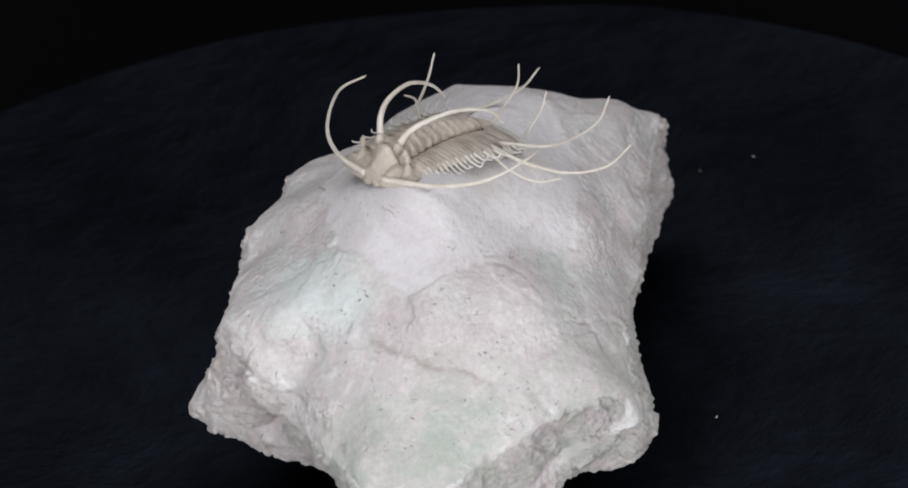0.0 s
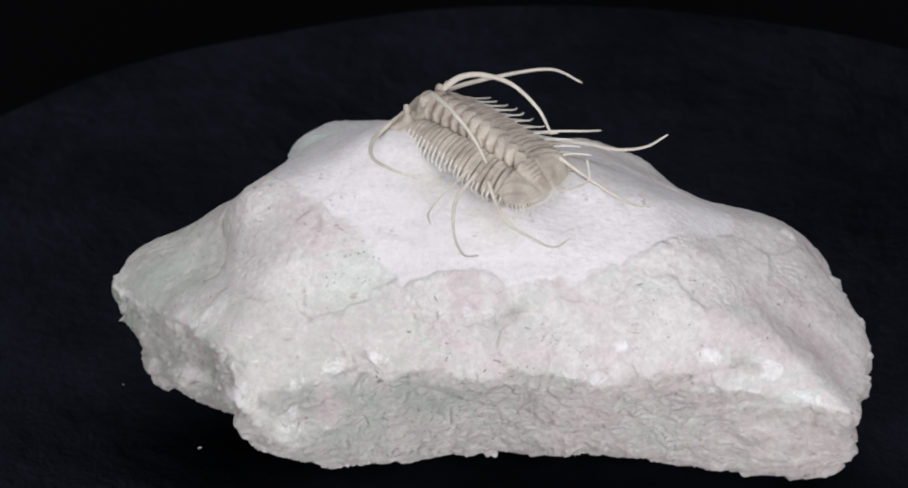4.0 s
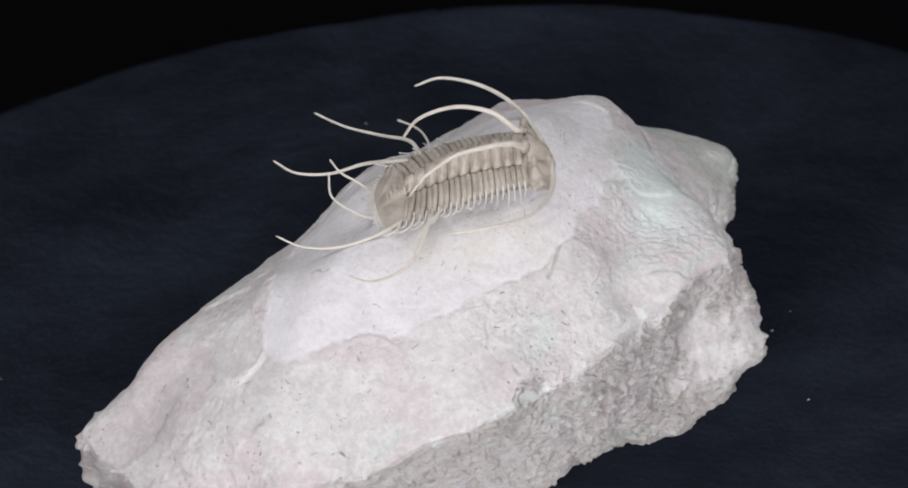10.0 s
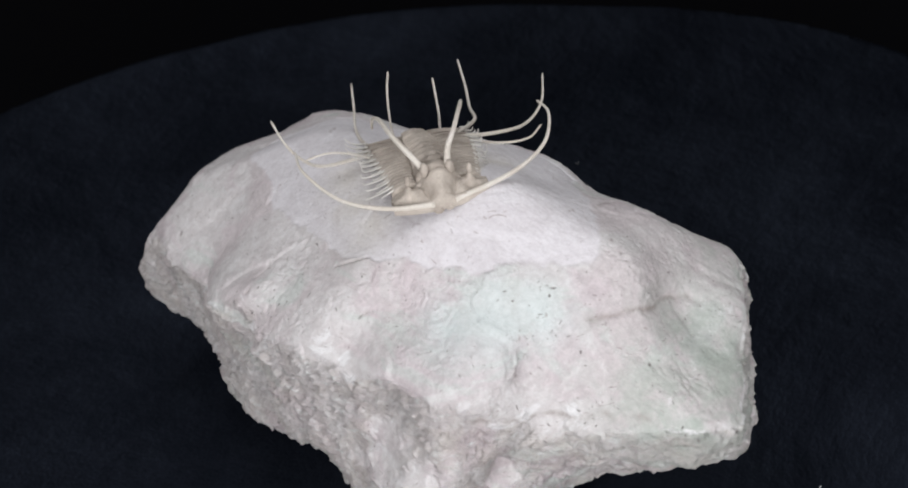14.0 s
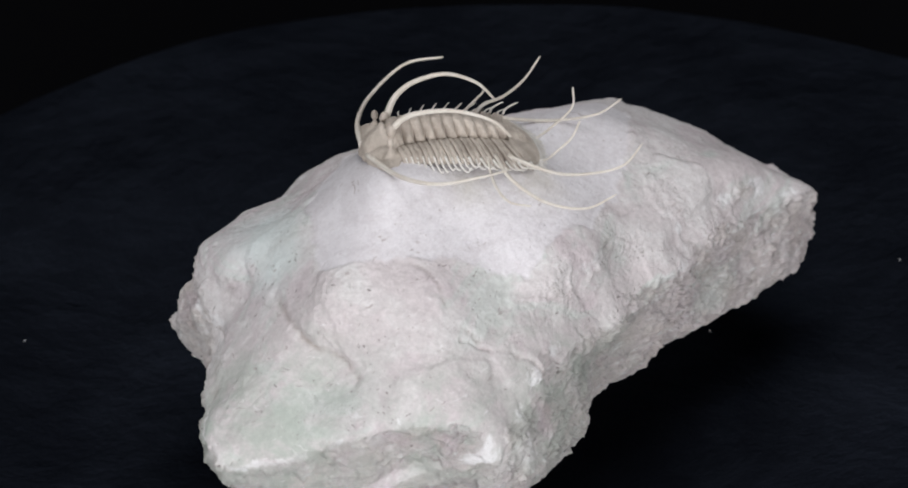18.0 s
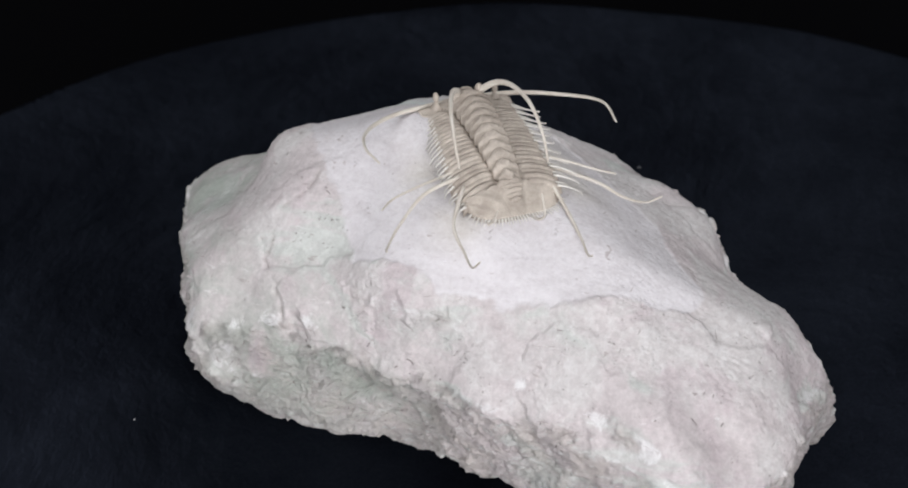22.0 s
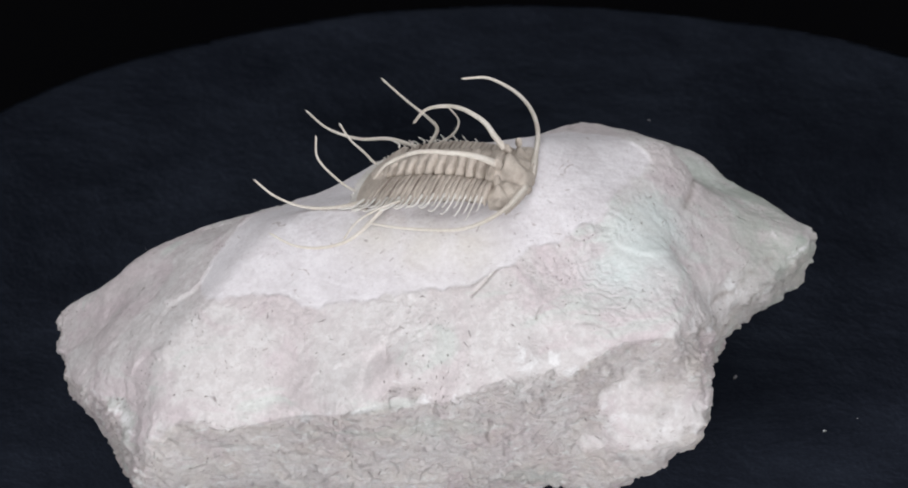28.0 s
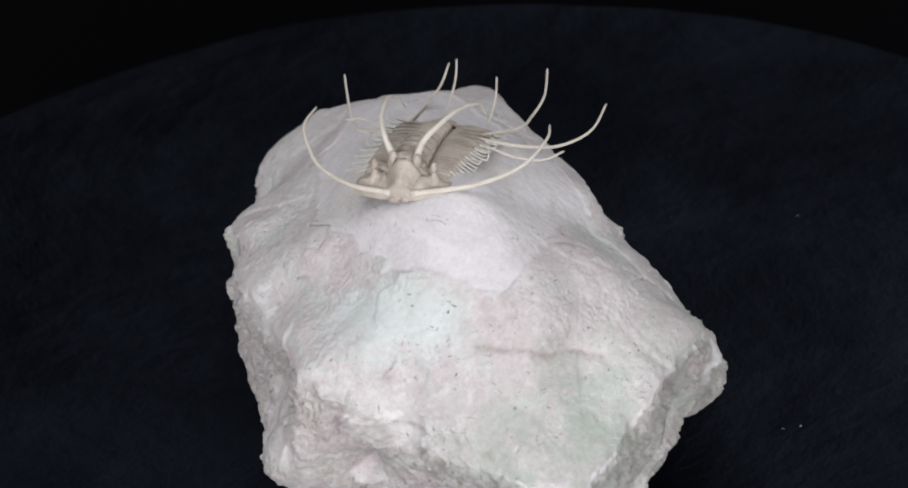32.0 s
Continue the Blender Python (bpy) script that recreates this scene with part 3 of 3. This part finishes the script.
def spine(name, points, thick, thin, mat, parent, label="", count=30, sides=10):
    """A tapering round spine along points given as on the fossil (mm)."""
    course = np.array([at(*p) for p in glide(points, count)])
    verts, faces = [], []
    up = np.array((0.3, 0.2, 1.0))
    for i, c in enumerate(course):
        along = course[min(i + 1, count - 1)] - course[max(i - 1, 0)]
        along /= np.linalg.norm(along)
        u = np.cross(along, up)
        u /= np.linalg.norm(u)
        w = np.cross(u, along)
        up = w
        s = i / (count - 1)
        rad = (thick + (thin - thick) * s ** 0.8) * (1 + 0.03 * math.sin(i * 2.3)) / 1000
        if i == count - 1:
            rad *= 0.45
        for k in range(sides):
            q = 2 * math.pi * k / sides
            verts.append(tuple(c + rad * (math.cos(q) * u + math.sin(q) * w)))
    for i in range(count - 1):
        for k in range(sides):
            faces.append([i * sides + k, i * sides + (k + 1) % sides, (i + 1) * sides + (k + 1) % sides, (i + 1) * sides + k])
    faces.append([(count - 1) * sides + k for k in range(sides)])
    faces.append([sides - 1 - k for k in range(sides)])
    return mesh_object(name, verts, faces, mat, parent, True, label)


def knob(name, f, r, z, sf, sr, sz, mat, parent, label=""):
    v, faces = ball(3)
    bumps = 1 + 0.06 * layers(v * 3 + 5 * r, 1.0, 3)
    pts = [at(f + sf * x * b, r + sr * y * b, z + sz * w * b) for (x, y, w), b in zip(v, bumps)]
    return mesh_object(name, pts, faces, mat, parent, True, label)


def build_cephalon(parent):
    rows = []
    for i in range(73):
        s = i / 36 - 1
        r = 12.8 * s
        front = 48.3 - 0.0155 * r * r
        back = min(39.2 + 0.22 * max(abs(r) - 8.0, 0) ** 1.5, front - 0.4)
        row = []
        for j in range(37):
            v = j / 36
            f = back + (front - back) * v
            edge = 96.6 - 0.085 * r + 0.012 * abs(r)
            rise = (1 - v ** 2.2)
            cheek = 3.0 * math.exp(-(r / 9.5) ** 2) * rise
            wide = 2.6 + 1.5 * smooth(np.array(f), 46.0, 41.0)
            glab = 4.6 * math.exp(-(abs(r) / wide) ** 2.6) * (1 - smooth(np.array(f), 42.0, 48.2)) + 1.5 * math.exp(-(r / 2.6) ** 2 - ((f - 46.4) / 1.4) ** 2)
            lobe = 0.9 * math.exp(-((abs(r) - 5.3) / 1.4) ** 2 - ((f - 44.0) / 1.8) ** 2) + 3.0 * math.exp(-((abs(r) - 8.2) / 1.3) ** 2 - ((f - 42.4) / 1.4) ** 2)
            lobe += 0.8 * math.exp(-((abs(r) - 11.2) / 1.6) ** 2 - ((f - 43.6) / 1.2) ** 2)
            lobe += 0.08 * math.sin(2.1 * r + 1.3 * f) * math.sin(1.7 * f - r)
            furrow = -1.2 * math.exp(-((abs(r) - wide - 0.7) / 0.5) ** 2) * math.exp(-((f - 43) / 3.0) ** 2) - 1.0 * math.exp(-((f - 41.3) / 0.4) ** 2) * math.exp(-(r / 5) ** 4)
            furrow -= 0.7 * math.exp(-((abs(r) - 7.0 - 0.25 * (f - 41)) / 0.45) ** 2) * rise
            border = 0.55 * smooth(np.array(v), 0.84, 0.9) - 1.0 * smooth(np.array(v), 0.95, 1.0)
            row.append(at(f, MID + r, edge + cheek + glab + lobe + furrow + border))
        rows.append(row)
    head = sheet("cephalon", rows, SHELL, parent, "lobed tan head shield with a raised middle", 1.3)
    for r, z in ((-8.3, 102.6), (8.2, 101.5)):
        knob("eye", 42.2, MID + r, z, 0.95, 0.8, 1.5, SHELL, head, "small knobbly eye")
    for r, z, q in ((-1.6, 95.4, 1.1), (1.4, 95.0, 1.3)):
        knob("snout", 47.6, MID + r, z, q, q * 1.2, q, SHELL, head)
    for r in (-3.3, 3.4):
        knob("horn_base", 40.6, MID + r, 103.0, 1.4, 1.25, 2.0, SHELL, head)
    spine("occipital_horn", [(40.2, 3.3, 103.2), (36.5, 6.6, 106.8), (30.6, 9.2, 108.5), (21.5, 10.7, 108.1), (13.1, 11.1, 103.3), (8.4, 10.6, 97.2)],
          0.98, 0.33, SPINE, head, "long cream horn arching back over the body", 44, 14)
    spine("occipital_horn", [(40.2, -3.3, 103.6), (37.2, -4.2, 106.6), (33.0, -6.8, 109.0), (24.6, -10.1, 109.6), (15.4, -12.5, 106.0), (10.6, -13.1, 100.1)],
          0.98, 0.33, SPINE, head, "long cream horn arching back over the body", 44, 14)
    spine("genal_spine", [(47.7, 2.0, 96.6), (45.6, 14.2, 96.3), (38.8, 25.3, 96.8), (27.1, 32.7, 99.5), (16.2, 32.9, 99.2)],
          0.80, 0.28, SPINE, head, "long curved cheek spine standing clear of the rock", 44, 14)
    spine("genal_spine", [(47.5, -3.5, 97.0), (43.2, -20.0, 99.6), (35.5, -30.2, 101.7), (24.9, -34.1, 103.8), (17.0, -32.7, 103.3)],
          0.80, 0.28, SPINE, head, "long curved cheek spine standing clear of the rock", 44, 14)
    return head


def flank(f, side):
    """Half width (mm) and fall below the crest (mm) of the flank's outer edge."""
    if side > 0:
        return np.interp(f, (4, 12, 25, 40), (12.6, 13.6, 12.9, 12.0)), np.interp(f, (4, 10, 20, 40), (4.2, 5.4, 7.0, 7.0))
    return np.interp(f, (4, 14, 30, 40), (13.0, 15.2, 13.2, 11.6)), np.interp(f, (4, 14, 30, 40), (4.2, 5.9, 6.0, 5.7))


def build_segment(parent, i, count):
    pitch = 2.92
    f0 = 40.3 - pitch * i          # front edge of the ring
    rear = i / (count - 1)
    wear = random.Random(40 + i)
    off = wear.uniform(-0.12, 0.12)
    rows = []
    for a in range(33):
        q = math.pi * (a / 32 - 0.5)
        side = math.sin(q)
        half = (5.4 if side > 0 else 4.9) - 1.9 * rear - 4.0 * max(rear - 0.85, 0)
        low = (5.9 if side > 0 else 5.8) - 2.4 * rear ** 1.6
        arch = max(math.cos(q), 0) ** 0.75
        row = []
        for j in range(19):
            v = j / 18
            rib = math.sin(math.pi * v) ** (0.5 + 0.6 * abs(side) ** 2)
            deep = 0.5 + 1.2 * abs(side) ** 2
            node_end = 0.55 * math.exp(-((abs(side) - 0.9) / 0.1) ** 2) * rib
            f = f0 - 1.03 * pitch * v - 0.9 * (1 - arch) * (1 - 0.6 * v) + 0.5 * arch + 0.12 * math.sin(5 * q + i)
            z = ridge(f0 - pitch * v) + off - low * (1 - arch) + deep * (rib - 1) + 0.3 * (v - 0.5) * arch
            z -= 3.0 * abs(side) ** 2.8 * (math.exp(-(v / 0.2) ** 2) + math.exp(-((1 - v) / 0.18) ** 2))
            z += 0.10 * math.sin(7.0 * q + 3 * i) * math.sin(5 * v + i) + 0.08 * math.sin(17 * q + 5 * i + 9 * v)
            row.append(at(f, MID + half * side + node_end * math.copysign(1, side), z))
        rows.append(row)
    seg = sheet("thorax_segment", rows, SHELL, parent, "arched tan ring of the segmented body", 1.6)
    for side in (-1, 1):
        wide, fall = flank(f0 - 1.5, side)
        inner, low = ((4.6, 5.5) if side > 0 else (4.1, 5.4))
        inner, low = inner - 1.9 * rear, low - 2.4 * rear ** 1.6
        bend = 0.5 + 2.4 * rear ** 2.6
        rows = []
        for a in range(23):
            s = a / 22
            r = inner + (wide - inner) * s
            sweep = bend * s ** 1.6
            # hollow beside the axis, level, then turned down at the edge
            level = -low - 0.9 * math.exp(-(s / 0.11) ** 2) + (low - fall) * s + 0.9 * math.sin(math.pi * s) - 0.5 * smooth(np.array(s), 0.82, 1.0)
            row = []
            for j in range(23):
                v = j / 22
                f = f0 + 0.1 - 1.02 * pitch * v - sweep
                fold = 0.5 * abs(math.sin(2 * math.pi * v)) ** 0.5 - 0.4 * math.exp(-((v - 0.5) / 0.06) ** 2) - 0.6 * math.exp(-((v - 1) / 0.05) ** 2) - 0.6 * math.exp(-(v / 0.05) ** 2)
                fold += 0.1 * math.sin(9 * s + 4 * i + 3 * v) + 0.05 * math.sin(31 * s + 11 * v + i)
                row.append(at(f, MID + side * r, ridge(f0 - pitch * v) + level + fold * (0.38 + 0.28 * smooth(np.array(s), 0.0, 0.2))))
            rows.append(row)
        sheet("pleura", rows if side > 0 else rows[::-1], SHELL, seg, "ribbed flank plate", 1.0)
        zt = ridge(f0 - 1.5) - fall
        for k, (back, long) in enumerate(((0.8, 3.4), (2.3, 6.2)) if side > 0 else ((0.8, 3.8), (2.3, 5.4))):
            f = f0 - back - bend
            long = long * wear.uniform(0.8, 1.2) + (0 if k == 0 else (1.0 if side > 0 else -2.0) * max(rear - 0.35, 0) / 0.65)
            # the edge spines reach out and back, those of the left flank hang; the longer ones hook up at the tip
            out, trail = long * ((0.9 - 0.35 * rear) if side > 0 else (0.62 - 0.07 * rear)), long * (0.14 + 0.65 * rear)
            steep = (0.5, 0.3) if side > 0 else (0.72, 0.62)
            drop = long * (steep[k] * (1 - rear) + 0.08)
            curl = (0.1 + (1.1 if side < 0 else 0.7) * k) * (0.15 + 1.5 * math.exp(-((rear - 0.45) / 0.2) ** 2))
            points = [(f, MID + side * (wide - 1.0), zt + 0.3), (f - 0.25 * trail, MID + side * (wide + 0.45 * out), zt - 0.55 * drop),
                      (f - 0.7 * trail, MID + side * (wide + 0.9 * out), zt - drop + 0.15 * curl), (f - trail - 0.3 * curl, MID + side * (wide + out - 0.1 * curl), zt - drop + curl)]
            spine("pleural_spine", points, 0.36 if k else 0.32, 0.15, DENTICLE, seg, "short pale edge spine", 12, 7)
    return seg


def build_pygidium(parent):
    def margin(s):
        return 0.9 + 5.6 * (1 - math.sqrt(max(1 - abs(s) ** 2.6, 0)))

    def height(f, r, v):
        return ridge(f) - 1.6 - 0.012 * r * r + 0.5 * math.exp(-(r / (3.0 - 1.6 * v)) ** 4) * (1 - v) ** 0.7 - 0.9 * v * v + lean(r)

    rows = []
    for i in range(61):
        s = i / 30 - 1
        r = 12.8 * s
        row = []
        for j in range(25):
            v = j / 24
            f = 8.9 - 1.6 * abs(s) ** 2 + (margin(s) - 8.9 + 1.6 * abs(s) ** 2) * v
            ribs = 0.4 * math.sin(2.4 * abs(math.atan2(r, f + 9)) * 12 * (0.4 + 0.6 * v)) * (1 - v) + 0.42 * math.sin(21 * v) * math.exp(-(r / 3.0) ** 2) * (1 - v)
            groove = -0.7 * math.exp(-((abs(r) - (3.6 - 1.8 * v)) / 0.6) ** 2) * (1 - v)
            row.append(at(f, MID + r, height(f, r, v) + ribs + groove))
        rows.append(row)
    tail = sheet("pygidium", rows, SHELL, parent, "fan-shaped tan tail shield", 1.2)
    for f, wide in ((7.4, 3.0), (6.2, 2.6), (5.0, 2.1), (4.0, 1.5)):
        knob("axis_ring", f, MID, ridge(f) - 1.5, 0.62, wide, 0.75, SHELL, tail)
    for i in range(31):
        s = (i / 30 - 0.5) * 1.9
        r, f = 12.7 * s, margin(s)
        z = height(f, r, 1.0) - 0.3
        long = 2.5 + 0.4 * math.sin(3.7 * i)
        back = long * (1 - 0.55 * abs(s))
        spine("marginal_spine", [(f + 0.6, MID + r - 0.2 * s, z + 0.1), (f - 0.5 * back, MID + r + 0.45 * long * s, z - 0.05 * long),
                                 (f - back, MID + r + 0.8 * long * s, z - 0.22 * long)], 0.32, 0.15, DENTICLE, tail, "tiny pale edge spine", 7, 6)
    return tail


def build_long_spines(parent):
    courses = [
        ([(15.2, -12.0, 94.6), (13.4, -22.5, 92.9), (7.0, -31.4, 90.0), (-1.9, -37.9, 90.1), (-9.7, -40.3, 94.2)], 0.8),
        ([(11.6, -12.0, 93.6), (1.0, -18.7, 90.0), (-8.6, -19.4, 87.9), (-17.7, -20.3, 89.0), (-23.5, -19.7, 94.2)], 0.75),
        ([(10.5, 10.6, 92.2), (-1.2, 11.9, 87.5), (-11.5, 11.8, 85.4), (-20.5, 10.4, 86.2), (-26.8, 9.6, 90.0)], 0.75),
        ([(13.6, 12.4, 92.6), (7.9, 23.7, 87.7), (1.2, 28.4, 85.9), (-5.8, 32.1, 87.5), (-11.5, 34.8, 92.2)], 0.8),
        ([(4.2, 3.0, 87.4), (0.2, 3.2, 87.0), (-4.4, 3.3, 89.2), (-10.7, 2.6, 94.9), (-11.1, 1.9, 101.8)], 0.55),
        ([(4.2, -8.8, 88.0), (0.6, -9.2, 88.0), (-3.0, -9.8, 90.8), (-6.8, -10.0, 94.0), (-9.4, -9.8, 98.7)], 0.55),
        ([(17.4, -12.6, 95.0), (18.2, -22.0, 92.6), (16.6, -30.0, 91.6), (12.0, -34.7, 92.1)], 0.55),
        ([(16.8, 12.8, 93.6), (11.6, 18.6, 93.0), (8.2, 23.5, 91.7), (6.7, 28.8, 89.7)], 0.5),
    ]
    for points, thick in courses:
        spine("tail_spine", points, 0.78 * thick, 0.25, SPINE, parent, "long cream spine sweeping back from the tail", 40, 12)


def build_specimen():
    thing = tagged(new("fossil_specimen"), "spiny tan trilobite fossil freed on a pale pinkish-grey rock", "fossil")
    build_rock(thing)
    build_cephalon(thing)
    for i in range(11):
        build_segment(thing, i, 11)
    build_pygidium(thing)
    build_long_spines(thing)
    return thing


turntable = build_turntable()
build_room()
specimen = build_specimen()


def motions():
    for thing in (specimen, turntable):
        walk(thing, [(t / 2, pose(0, 0, 0, 0, 0, TURN * t / 2)) for t in range(65)])


motions()
